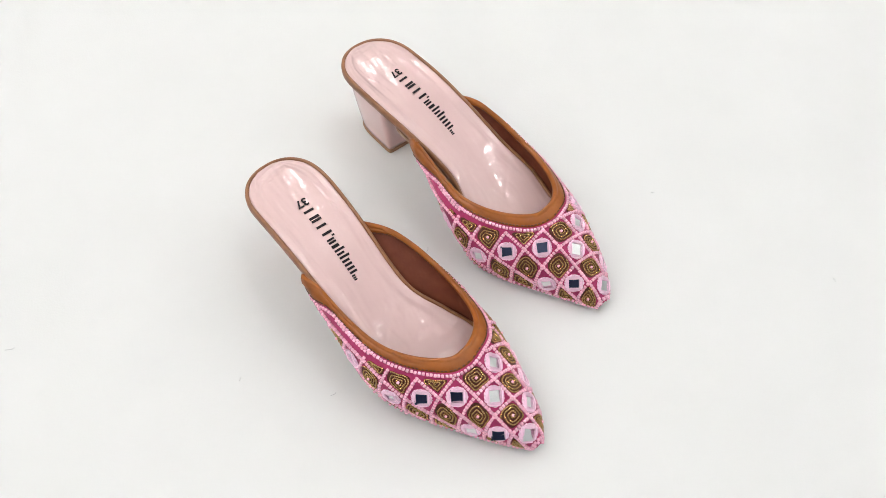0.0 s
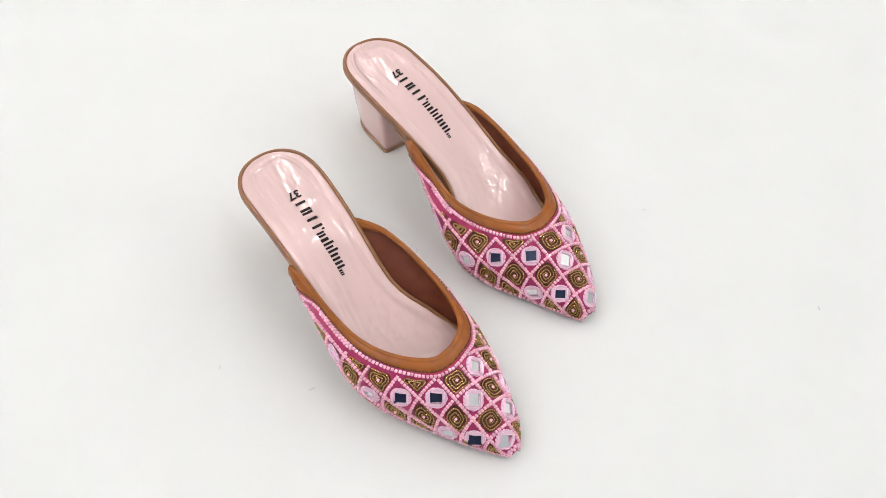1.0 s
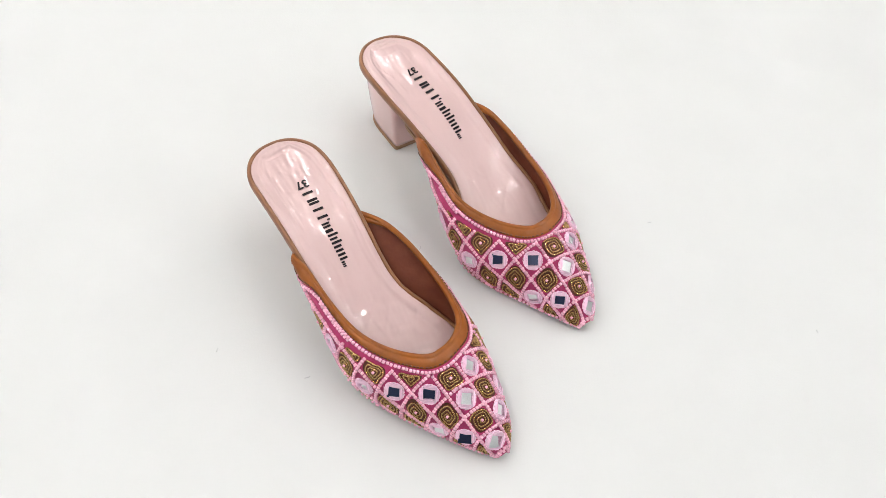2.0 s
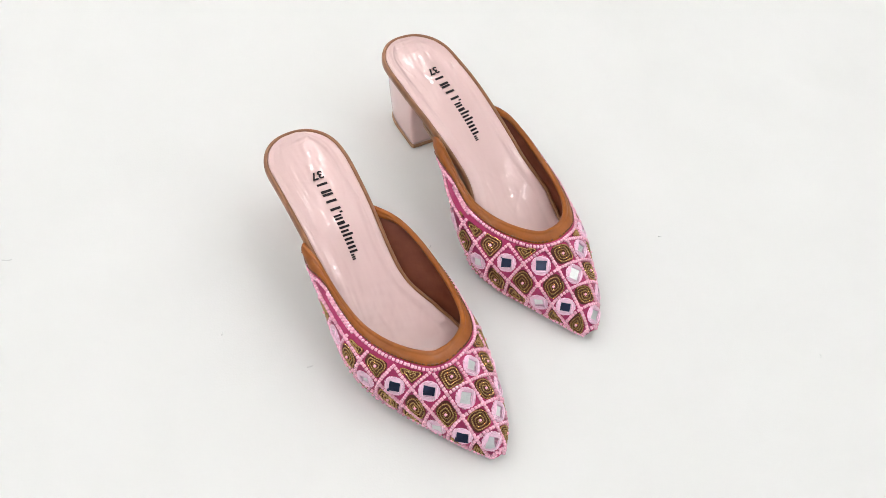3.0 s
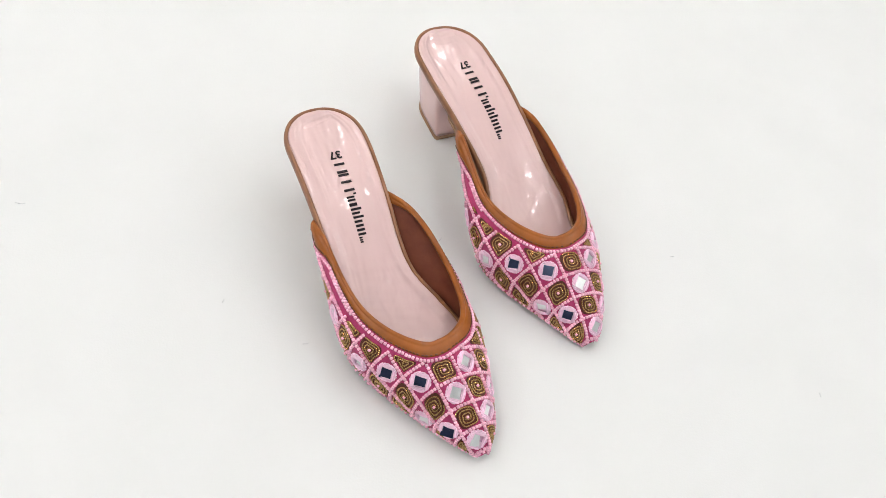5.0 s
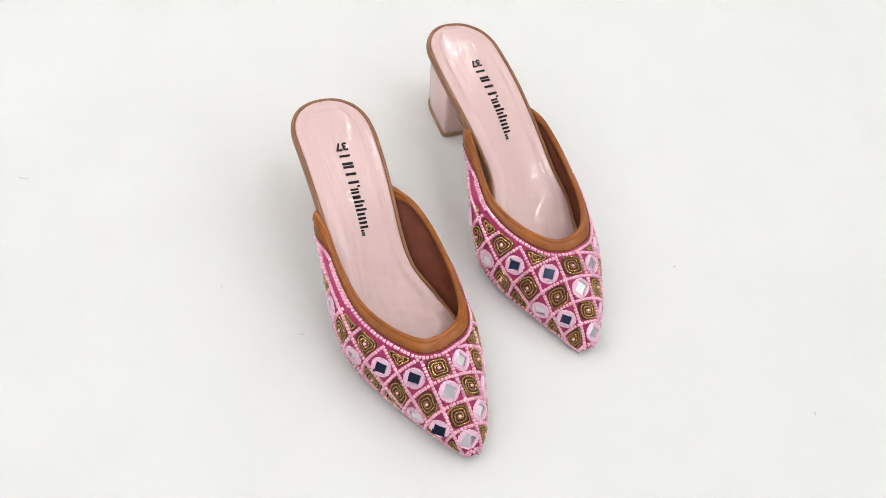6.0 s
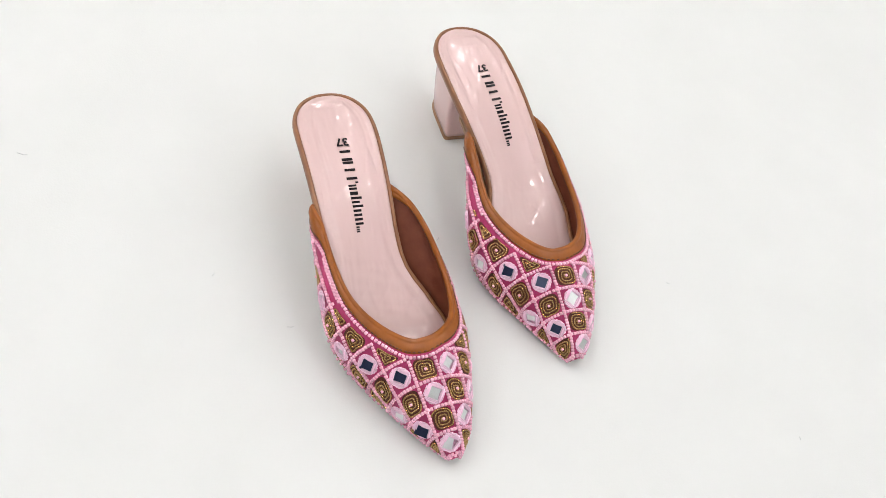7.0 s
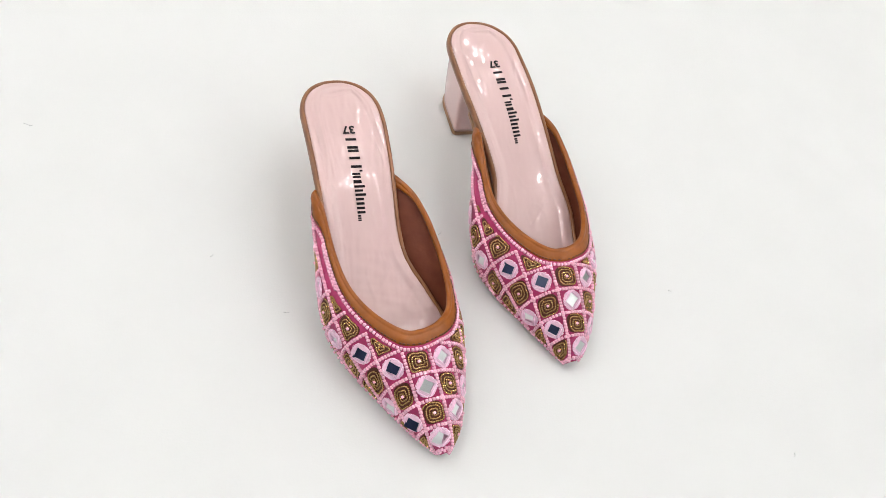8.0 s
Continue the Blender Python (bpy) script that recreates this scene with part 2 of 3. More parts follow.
def add_bead(verts, faces, p, along, up, r):
    """A short rounded glass bead lying along a row."""
    along, up = Vector(along).normalized(), Vector(up)
    side = along.cross(up).normalized()
    up = side.cross(along).normalized()
    base = len(verts)
    p = Vector(p)
    rings = BEAD_RING[1:4]
    verts.append(p + along * BEAD_RING[0][1] * 1.1 * r)
    for w, h in rings:
        for k in range(7):
            t = 2 * math.pi * k / 7
            verts.append(p + along * h * 1.5 * r + (side * math.cos(t) + up * math.sin(t)) * w * r)
    verts.append(p + along * BEAD_RING[4][1] * 1.1 * r)
    top = len(verts) - 1
    for k in range(7):
        m = (k + 1) % 7
        faces.append((base, base + 1 + m, base + 1 + k))
        for i in range(2):
            a = base + 1 + i * 7
            faces.append((a + k, a + m, a + 7 + m, a + 7 + k))
        faces.append((top, base + 15 + k, base + 15 + m))


def build_mule(sh, m, label, seed):
    rnd = random.Random(seed)
    mule = tagged(new("mule"), label, "shoe", "pair of beaded mules")
    mule.matrix_world = m

    # footbed
    nx, ny = 300, 84
    xs = -2.5 + (sh.x_end - 12) * (np.linspace(0, 1, nx) ** 1.5 * 0.55 + np.linspace(0, 1, nx) * 0.45)
    verts = []
    ws = np.sin(np.linspace(-1, 1, ny) * math.pi / 2)
    for x in xs:
        l, r = sh.bed(x)
        h = (r - l) / 2
        for w in ws:
            to_edge = min(h * (1 - abs(w)), x + 3.5)
            z = float(sh.bed_z(x)) - 1.3 * max(0.0, 1 - to_edge / 2.2) ** 2
            k = min(1.0, max(0.0, (to_edge - 5) / 5))
            z -= 1.1 * k * k * (3 - 2 * k)
            y = (l + r) / 2 + h * w
            front = min(1.0, max(0.0, (x - 95) / 40))
            z += sh.wrinkle * front * (0.40 * noise.noise((x * 0.10 + 0.02 * y, y * 0.03, seed + 9)) + 0.11 * noise.noise((x * 0.27 - 0.05 * y, y * 0.06, seed + 5)))
            z += 0.09 * math.sin(to_edge * 1.9 + 2.5 * noise.noise((x * 0.04, y * 0.05, seed + 3))) * max(0.0, 1 - abs(to_edge - 6) / 5) * (1 if x < 110 else 0.3)
            # thin creases in the film: along the heel part, across the ball
            inside = min(1.0, max(0.0, (to_edge - 1.5) / 3))
            a = abs(noise.noise((x * 0.016 + 0.5 * noise.noise((x * 0.03, y * 0.05, seed)), (to_edge + 0.12 * y) * 0.15, seed + 21)))
            b = abs(noise.noise((x * 0.034 + 0.018 * y, y * 0.020 + 0.006 * x, seed + 33)))
            c = abs(noise.noise((x * 0.05 + 0.4 * noise.noise((x * 0.06, y * 0.06, 2)), y * 0.07, seed + 41)))
            rim = 1 - 0.7 * min(1.0, max(0.0, (to_edge - 8) / 9))
            z += inside * ((1 - 0.7 * front) * rim * 0.26 * max(0.0, 1 - a * 9) ** 2
                           + (0.2 + 0.8 * front) * (1 - 0.6 * sh.calm) * (0.32 * max(0.0, 1 - b * 10) ** 2 + 0.22 * max(0.0, 1 - c * 8) ** 2))
            calm = 1 - sh.calm * min(1.0, max(0.0, (x - 70) / 30))
            z += 0.35 * noise.noise((x * 0.05 + seed, y * 0.09, 0.3)) + 0.16 * calm * noise.noise((x * 0.07, y * 0.33 + 0.04 * x, seed))
            verts.append((x * MM, y * MM, z * MM))
    n_top = len(verts)
    for x in xs:
        l, r = sh.bed(x)
        for w in ws:
            verts.append((x * MM, ((l + r) / 2 + (r - l) / 2 * w) * MM, (float(sh.bed_z(x)) - 4.2) * MM))
    faces = grid_faces(nx, ny, flip=True) + grid_faces(nx, ny, base=n_top)
    for j in (0, ny - 1):
        for i in range(nx - 1):
            a, b = i * ny + j, (i + 1) * ny + j
            faces.append((a, b, b + n_top, a + n_top) if j == 0 else (b, a, a + n_top, b + n_top))
    mesh_part("footbed", verts, faces, PATENT, mule, "glossy pale pink patent insole with ripples")

    # tan strip round the footbed, and the sole beneath it
    path = []
    for x in np.concatenate((np.linspace(168, 40, 60), -2.5 + 42.5 * np.linspace(1, 0, 40) ** 2)):
        path.append((x, sh.bed(x)[0]))
    for x in np.concatenate((-2.5 + 42.5 * np.linspace(0, 1, 40) ** 2, np.linspace(40, 168, 60)))[1:]:
        path.append((x, sh.bed(x)[1]))
    path = np.array(path)
    d = np.gradient(path, axis=0)
    d /= np.linalg.norm(d, axis=1, keepdims=True) + 1e-9
    out = np.stack((d[:, 1], -d[:, 0]), axis=1)
    section = [(-0.5, -0.2), (0.3, 0.5), (1.2, 0.45), (1.9, -0.3), (2.1, -2.4), (1.9, -4.6), (1.2, -5.2), (-0.5, -5.2)]
    if out[len(out) // 2][0] > 0:
        out = -out
    verts = []
    for p, o in zip(path, out):
        z = float(sh.bed_z(p[0]))
        for a, b in section:
            verts.append(((p[0] + o[0] * a) * MM, (p[1] + o[1] * a) * MM, (z + b) * MM))
    mesh_part("edge_strip", verts, grid_faces(len(path), len(section), wrap=True, flip=True), EDGE, mule, "tan leather edge strip")

    verts, nx2 = [], 90
    xs2 = (sh.x_end - 2.5) * (np.linspace(0, 1, nx2) ** 1.5 * 0.5 + np.linspace(0, 1, nx2) * 0.5)
    for x in xs2:
        l, r = sh.bed(x)
        if x > sh.opening[0]:
            k = min(1.0, max(0.0, (x - sh.opening[0] - 30) / 40))
            l, r = l + (float(sh.el(x)) - l) * k, r + (float(sh.er(x)) - r) * k
        zt = float(sh.bed_z(x)) - 5.0
        if x > sh.opening[0]:
            zt = min(zt, float(sh.low(x)) + 0.6)
        zb = max(0.2, zt - 3.4)
        for yy, zz in ((l + 0.6, zt), (r - 0.6, zt), (r - 1.2, zb), (l + 1.2, zb)):
            verts.append((x * MM, yy * MM, zz * MM))
    mesh_part("outsole", verts, grid_faces(nx2, 4, wrap=True) + [(0, 1, 2, 3)], OUTSOLE, mule, "thin brown outsole", smooth=False)

    # block heel, D-shaped and tapering to the ground
    verts, nh, nz = [], 96, 14
    hx0, hx1, hy, hw, h_front, h_half, c_top = sh.heel
    for i in range(nz):
        t = i / (nz - 1)
        e = t ** 1.25
        for k in range(nh):
            a = 2 * math.pi * k / nh
            # super-ellipse outline: flat front, rounded back
            ca, sa = math.cos(a), math.sin(a)
            n_ = 14.0 if ca > 0 else 2.5
            rr = (abs(ca) ** n_ + abs(sa) ** n_) ** (-1 / n_)
            front, back = h_front + (hx1 - h_front) * e, 3.5 + (hx0 - 3.5) * e
            mid_x = (front + back) / 2
            x = mid_x + rr * ca * (front - back) / 2
            half = h_half + (hw - h_half) * e
            y = c_top + (hy - c_top) * e + rr * sa * half
            top = float(sh.bed_z(max(0, x))) - 6.5
            verts.append((x * MM, y * MM, (top * (1 - t) + 4.0 * t) * MM))
    faces = grid_faces(nz, nh, wrap=True, flip=True) + [tuple((nz - 1) * nh + k for k in range(nh))[::-1]]
    heel = mesh_part("heel", verts, faces, HEEL, mule, "pink patent covered block heel")
    low = [Vector(v) for v in verts[(nz - 1) * nh:]]
    cx = sum(low, Vector()) / nh
    tip = []
    for z, k in ((3.9, 1.012), (3.4, 1.025), (0.6, 1.02), (0.1, 0.99)):
        tip += [((cx.x + (v.x - cx.x) * k), (cx.y + (v.y - cx.y) * k), z * MM) for v in low]
    mesh_part("heel_tip", tip, grid_faces(4, nh, wrap=True, flip=True) + [tuple(range(nh)), tuple(3 * nh + k for k in range(nh))[::-1]], OUTSOLE, heel,
              "tan rubber heel tip", smooth=False)

    # vamp, lining
    n, rows = 240, 40
    g = sh.rays(n, rows)
    nn = normals(g)
    if nn[rows // 2, n // 2][2] < 0:
        nn = -nn
        vamp_flip = False
    else:
        vamp_flip = True
    mesh_part("vamp", g.reshape(-1, 3) * MM, grid_faces(rows, n, flip=not vamp_flip), FABRIC, mule, "crimson fabric vamp under the beadwork")
    inner = g - nn * 2.0
    mesh_part("lining", inner.reshape(-1, 3) * MM, grid_faces(rows, n, flip=vamp_flip), LINING, mule, "dark brown leather lining")

    # distances along each ray from the collar
    dist = np.concatenate((np.zeros((1, n)), np.cumsum(np.linalg.norm(np.diff(g, axis=0), axis=2), axis=0)))

    def from_collar(j, s):
        p = np.array([np.interp(s, dist[:, j], g[:, j, c]) for c in range(3)])
        q = np.array([np.interp(s, dist[:, j], nn[:, j, c]) for c in range(3)])
        return p, q / (np.linalg.norm(q) + 1e-9)

    def reach(j):
        """How much wider the collar band grows where the inner side begins."""
        if j >= n / 2:
            return 1.0
        return 1 + 1.1 * min(1.0, max(0.0, (sh.opening[0] + sh.tuck + 24 - g[0, j, 0]) / 24))

    # collar band: rolled over the edge, with a stitched border
    prof = [(6.6, -2.3), (6.2, -2.75), (3.4, -2.8), (3.0, -2.5), (2.6, -2.8), (0.8, -2.75), (-0.8, -2.4), (-1.5, -1.6), (-1.6, -0.6), (-1.0, 0.35), (0.0, 0.8), (1.0, 0.8),
            (1.6, 0.5), (2.1, 0.75), (4.4, 0.9), (6.9, 0.8), (7.7, 0.55), (7.9, 0.0)]
    cols = []
    for j in range(n):
        p0, n0 = g[0, j], nn[0, j]
        b = g[1, j] - g[0, j]
        b = b / (np.linalg.norm(b) + 1e-9)
        limit = dist[-1, j] - 0.5
        ring = []
        for s, h in prof:
            if s > 0:
                p, q = from_collar(j, min(s * reach(j) if h > -1 else s, limit))
                ring.append(p + q * h)
            else:
                ring.append(p0 + b * s + n0 * h)
        cols.append(ring)
    cols = np.array(cols)
    collar = mesh_part("collar", cols.reshape(-1, 3) * MM, grid_faces(n, len(prof), flip=vamp_flip), TAN, mule, "glossy tan leather collar binding")
    verts, faces = [], []
    fine = np.interp(np.arange(0, sh.collar_length, 2.5), np.linspace(0, sh.collar_length, n), np.arange(n))
    for f in fine:
        j = int(min(n - 2, f))
        p, q = from_collar(j, 6.9 * reach(j))
        p2, _ = from_collar(j + 1, 6.9 * reach(j + 1))
        if dist[-1, j] < 8 * reach(j):
            continue
        t = (p2 - p) / (np.linalg.norm(p2 - p) + 1e-9)
        for lift in (0.98, -2.95):
            a, b = tube([(p + q * lift + t * s) * MM for s in (-0.8, -0.35, 0.35, 0.8)], 0.42 * MM, 5)
            base = len(verts)
            verts += a
            faces += [tuple(base + i for i in fc) for fc in b]
    tagged(mesh_part("stitching", verts, faces, STITCH, collar, "dark brown stitching"), kind="stuff")

    # lattice stations
    pitch, col0, row0, taper = sh.lattice
    lat = 1 + sh.spread
    cxs = np.linspace(40, sh.x_end - 1, 300)
    cps = np.array([sh.upper(x, 0.0) for x in cxs])
    crest_arc = np.concatenate(([0], np.cumsum(np.linalg.norm(np.diff(cps, axis=0), axis=1))))
    arc_row0 = np.interp(row0, cxs, crest_arc)
    vs = np.linspace(-1, 1, 161)
    cpts = g[0]

    table_x = np.linspace(40, sh.x_end - 0.5, 420)
    table = []
    for x in table_x:
        p = sh.upper(np.full_like(vs, x), vs).T
        q = np.concatenate(([0], np.cumsum(np.linalg.norm(np.diff(p, axis=0), axis=1))))
        table.append(q - q[80])
    table = np.array(table)

    def place_many(rows_, cols_):
        """Points, normals, distance to the collar, v and validity at lattice coordinates counted from the toe cell."""
        rows_, cols_ = np.broadcast_arrays(np.atleast_1d(np.asarray(rows_, float)), np.asarray(cols_, float))
        arc = arc_row0 - rows_ * pitch
        x = np.interp(arc, crest_arc, cxs)
        ok = (arc < crest_arc[-1]) & (arc > 0)
        q = (cols_ + (col0 + sh.tilt * np.clip(rows_, 0, 4)) / pitch) * pitch * lat * (1 - taper * np.clip((x - 175) / 65, 0, None))
        s_ = table[np.clip(np.searchsorted(table_x, x), 0, len(table_x) - 1)]
        ok &= (q > s_[:, 0]) & (q < s_[:, -1])
        k = np.clip((s_ < q[:, None]).sum(axis=1) - 1, 0, len(vs) - 2)
        at = np.arange(len(k))
        f = np.clip((q - s_[at, k]) / (s_[at, k + 1] - s_[at, k] + 1e-9), 0, 1)
        v = vs[k] + f * (vs[1] - vs[0])
        p = sh.upper(x, v).T
        tx = (sh.upper(np.minimum(x + 0.6, sh.x_end - 0.1), v) - sh.upper(x - 0.6, v)).T
        tv = (sh.upper(x, np.minimum(1, v + 0.01)) - sh.upper(x, np.maximum(-1, v - 0.01))).T
        nrm = np.cross(tx, tv)
        nrm /= np.linalg.norm(nrm, axis=1, keepdims=True) + 1e-9
        ok &= (x >= sh.throat) | ((x > sh.opening[0]) & (np.abs(v) > sh.open_v(x, v)))
        dc = np.min(np.linalg.norm(p[:, None, :] - cpts[None, ::2, :], axis=2), axis=1)
        return p, nrm, dc, v, ok

    def place(row, col):
        p, q, dc, v, ok = place_many(row, col)
        return (p[0], q[0], dc[0], 0, v[0]) if ok[0] else None

    bverts, bfaces = [], []

    def bead_row(points):
        for i, (p, q) in enumerate(points):
            a, b = points[max(0, i - 1)][0], points[min(len(points) - 1, i + 1)][0]
            if np.linalg.norm(b - a) < 1e-6 or np.linalg.norm(b - a) > 9:
                b = p + (p - a if np.linalg.norm(p - a) > 1e-6 else np.array([1.0, 0, 0]))
                a = p - (b - p)
            jit = np.array([rnd.uniform(-0.13, 0.13) for _ in range(3)])
            along = (b - a) + np.array([rnd.uniform(-0.5, 0.5) for _ in range(3)])
            add_bead(bverts, bfaces, (p + q * 0.85 + jit) * MM, along, q, rnd.uniform(1.12, 1.3) * MM)

    def bead_line(fn, lo, hi):
        """Strings beads evenly along a lattice line where the vamp is free."""
        runs, run, last = [], [], None
        p, q, dc, v, ok = fn(np.arange(lo, hi, 0.01))
        ok = ok & (dc > 10.9) & (np.abs(v) < 0.985)
        for a, b, good in zip(p, q, ok):
            if not good:
                if run:
                    runs.append(run)
                run, last = [], None
            elif last is None or np.linalg.norm(a - last) >= 2.05:
                run.append((a, b))
                last = a
        if run:
            runs.append(run)
        for r in runs:
            bead_row(r)

    for k in range(-6, 7):
        bead_line(lambda t: place_many(t, k + 0.5), -0.9, 9.5)
    for k in range(-1, 9):
        bead_line(lambda t: place_many(k + 0.5, t), -5.6, 5.6)
    # row beside the collar and row along the welt
    row = []
    last = None
    for j in np.arange(0, n - 1, 0.25):
        a, f = int(j), j - int(j)
        if dist[-1, a] < 3 + 8 * reach(a):
            continue
        p1, q1 = from_collar(a, 2 + 7.9 * reach(a))
        p2, q2 = from_collar(a + 1, 2 + 7.9 * reach(a + 1))
        p, q = p1 + (p2 - p1) * f, q1 + (q2 - q1) * f
        if last is None or np.linalg.norm(p - last) >= 2.15:
            row.append((p, q))
            last = p
    bead_row(row)
    # a second row fills the narrow sides behind the lattice
    for side in (-1, 1):
        row, last = [], None
        for j in range(n - 1):
            if dist[-1, j] < 14.5 or reach(j) > 1:
                continue
            p, q = from_collar(j, 12.2)
            if p[0] > sh.throat - 38 or side * (p[1] - float(sh.mid(p[0]))) < 0:
                continue
            if last is None or np.linalg.norm(p - last) >= 2.15:
                row.append((p, q))
                last = p
        if len(row) > 2:
            bead_row(row)
    row, last = [], None
    for j in range(n):
        p, q = g[-2, j], nn[-2, j]
        if dist[-1, j] < 17:
            continue
        if last is None or np.linalg.norm(p - last) >= 2.15:
            row.append((p, q))
            last = p
    bead_row(row)
    tagged(mesh_part("bead_trim", bverts, bfaces, BEAD, mule, "rows of shiny pink glass seed beads"), kind="stuff")

    # cells: mirrors and gold coils in turn
    for r in range(-1, 9):
        for c in range(-5, 6):
            di, dj = (a.ravel() * 0.08 for a in np.meshgrid(np.arange(-5, 6), np.arange(-5, 6)))
            _, _, dc, v, ok = place_many(r + di, c + dj)
            ok = ok & (dc > 11.0) & (np.abs(v) < 0.975)
            samples = list(zip(di[ok], dj[ok]))
            share = len(samples) / 121
            if share < 0.08:
                continue
            cr, cc = (sum(s[k] for s in samples) / len(samples) for k in (0, 1))
            if (r + c) % 2 == 0 and share > 0.62:
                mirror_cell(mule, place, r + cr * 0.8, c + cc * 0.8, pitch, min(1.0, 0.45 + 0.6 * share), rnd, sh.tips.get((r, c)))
            else:
                coil_cell(mule, place_many, r, c, r + cr, c + cc, rnd)

    # printing on the insole: a size number and bars for the mark
    def on_bed(x, y, lift=0.2):
        return Vector((x * MM, y * MM, (float(sh.bed_z(x)) - 1.0 + lift) * MM))

    tx0, ty0, tx1, ty1 = sh.printing
    ux, uy = tx1 - tx0, ty1 - ty0
    length = math.hypot(ux, uy)
    ux, uy = ux / length, uy / length

    def bar(s0, s1, h0, h1, slant=0.0):
        verts, k = [], 6
        for lift in (0.45, 0.05):
            for i in range(k + 1):
                s = s0 + (s1 - s0) * i / k
                for h in (h0, h1):
                    ss = s + slant * h
                    verts.append(on_bed(tx0 + ux * ss - uy * h, ty0 + uy * ss + ux * h, lift))
        faces = [(2 * i, 2 * i + 2, 2 * i + 3, 2 * i + 1) for i in range(k)]
        o = 2 * (k + 1)
        faces += [(2 * i, o + 2 * i, o + 2 * i + 2, 2 * i + 2) for i in range(k)] + [(2 * i + 1, 2 * i + 3, o + 2 * i + 3, o + 2 * i + 1) for i in range(k)]
        faces += [(0, 1, o + 1, o), (2 * k, o + 2 * k, o + 2 * k + 1, 2 * k + 1)]
        mesh_part("printed_bar", verts, faces, INK, mule, smooth=False)

    s = 9.9
    for w, h0, h1, gap in sh.bars:
        bar(s, s + w, h0, h1)
        s += w + gap
    cu = bpy.data.curves.new("size_number", "FONT")
    cu.body, cu.size, cu.extrude, cu.offset = "37", 8.4 * MM, 0.12 * MM, 0.2 * MM
    cu.align_x, cu.align_y = "CENTER", "CENTER"
    tmp = bpy.data.objects.new("size_number", cu)
    me = bpy.data.meshes.new_from_object(tmp)
    bpy.data.objects.remove(tmp)
    me.materials.clear()
    me.materials.append(INK)
    num = new("size_number", me)
    num.parent = mule
    num["label"] = "black printed size number 37"
    p = on_bed(tx0 + ux * 3.2, ty0 + uy * 3.2, 0.5)
    num.matrix_local = Matrix.Translation(p) @ Matrix.Rotation(math.atan2(uy, ux) + sh.number_turn, 4, "Z")
    return mule


def mirror_cell(mule, place, r, c, pitch, size, rnd, lean=None):
    """A square mirror chip held by a round of pale pink thread."""
    a = place(r, c)
    if a is None:
        return
    p, nrm = Vector(a[0]), Vector(a[1])
    q = place(r - 0.05, c) or place(r + 0.05, c)
    tx = (Vector(q[0]) - p).normalized()
    tx = (tx - nrm * tx.dot(nrm)).normalized()
    ty = nrm.cross(tx)
    R, hd = 6.6 * size, 5.4 * size * rnd.uniform(0.92, 1.06)
    turn = math.radians(rnd.uniform(-7, 7))
    # mirror, tipped a little at random; lean sets a tilt fitted to the camera's view
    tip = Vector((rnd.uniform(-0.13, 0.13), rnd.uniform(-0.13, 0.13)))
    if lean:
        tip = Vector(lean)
    mv, mf, k = [], [], 8
    for i in range(k + 1):
        for j in range(k + 1):
            u, w = (i / k - 0.5) * 2, (j / k - 0.5) * 2
            x, y = (u + w) * hd * 0.56, (w - u) * hd * 0.56
            mv.append((p + tx * x + ty * y + nrm * (0.75 + tip.x * x + tip.y * y)) * MM)
    mf = grid_faces(k + 1, k + 1)
    mirror = mesh_part("mirror", mv, mf, MIRROR, mule, "small square mirror chip")
    # thread: overlapping flat stitches from the round rim in to the square window
    verts, faces = [], []
    nst = 44
    for i in range(nst):
        t = 2 * math.pi * i / nst
        def window(tt):
            return hd / (abs(math.cos(tt + turn)) + abs(math.sin(tt + turn)))
        t2 = t + 0.30
        w = 2 * math.pi / nst * 0.62
        ring = []
        rr = R * rnd.uniform(0.95, 1.04)
        for tt, rad, h in ((t, rr, 0.25), (t + 0.10, rr * 0.93, 1.05), (t2, window(t2) * 1.0, 1.25), (t2 + 0.03, window(t2) * 0.94, 0.85)):
            for sgn in (-1, 1):
                ang = tt + sgn * w * (1.0 if rad > hd else 0.9)
                ring.append((p + tx * math.cos(ang) * rad + ty * math.sin(ang) * rad + nrm * (h + 0.12 * (i % 2) * (sgn + 1) / 2)) * MM)
        b = len(verts)
        verts += ring
        faces += [(b + 2 * q_, b + 2 * q_ + 1, b + 2 * q_ + 3, b + 2 * q_ + 2) for q_ in range(3)]
    # straight strands laid across the rim frame the window
    for side in range(4):
        a = math.pi / 4 + side * math.pi / 2 - turn
        for step in (0.15, 0.95, 1.75):
            d = hd * 0.7071 + step + rnd.uniform(-0.15, 0.15)
            if d > R * 0.93:
                continue
            half = math.sqrt(R * R - d * d) * rnd.uniform(0.9, 0.98)
            skew = rnd.uniform(-0.06, 0.06)
            line = []
            for f in (-1, -0.6, 0, 0.6, 1):
                x = math.cos(a) * d - math.sin(a) * f * half + math.cos(a) * skew * f * half
                y = math.sin(a) * d + math.cos(a) * f * half + math.sin(a) * skew * f * half
                line.append((p + tx * x + ty * y + nrm * (1.75 - 0.9 * f * f - 0.1 * step)) * MM)
            tv, tf = tube(line, 0.36 * MM, 5)
            b = len(verts)
            verts += tv
            faces += [tuple(b + i for i in fc) for fc in tf]
    mesh_part("thread_ring", verts, faces, THREAD, mirror, "round of pale pink embroidery thread", smooth=False)


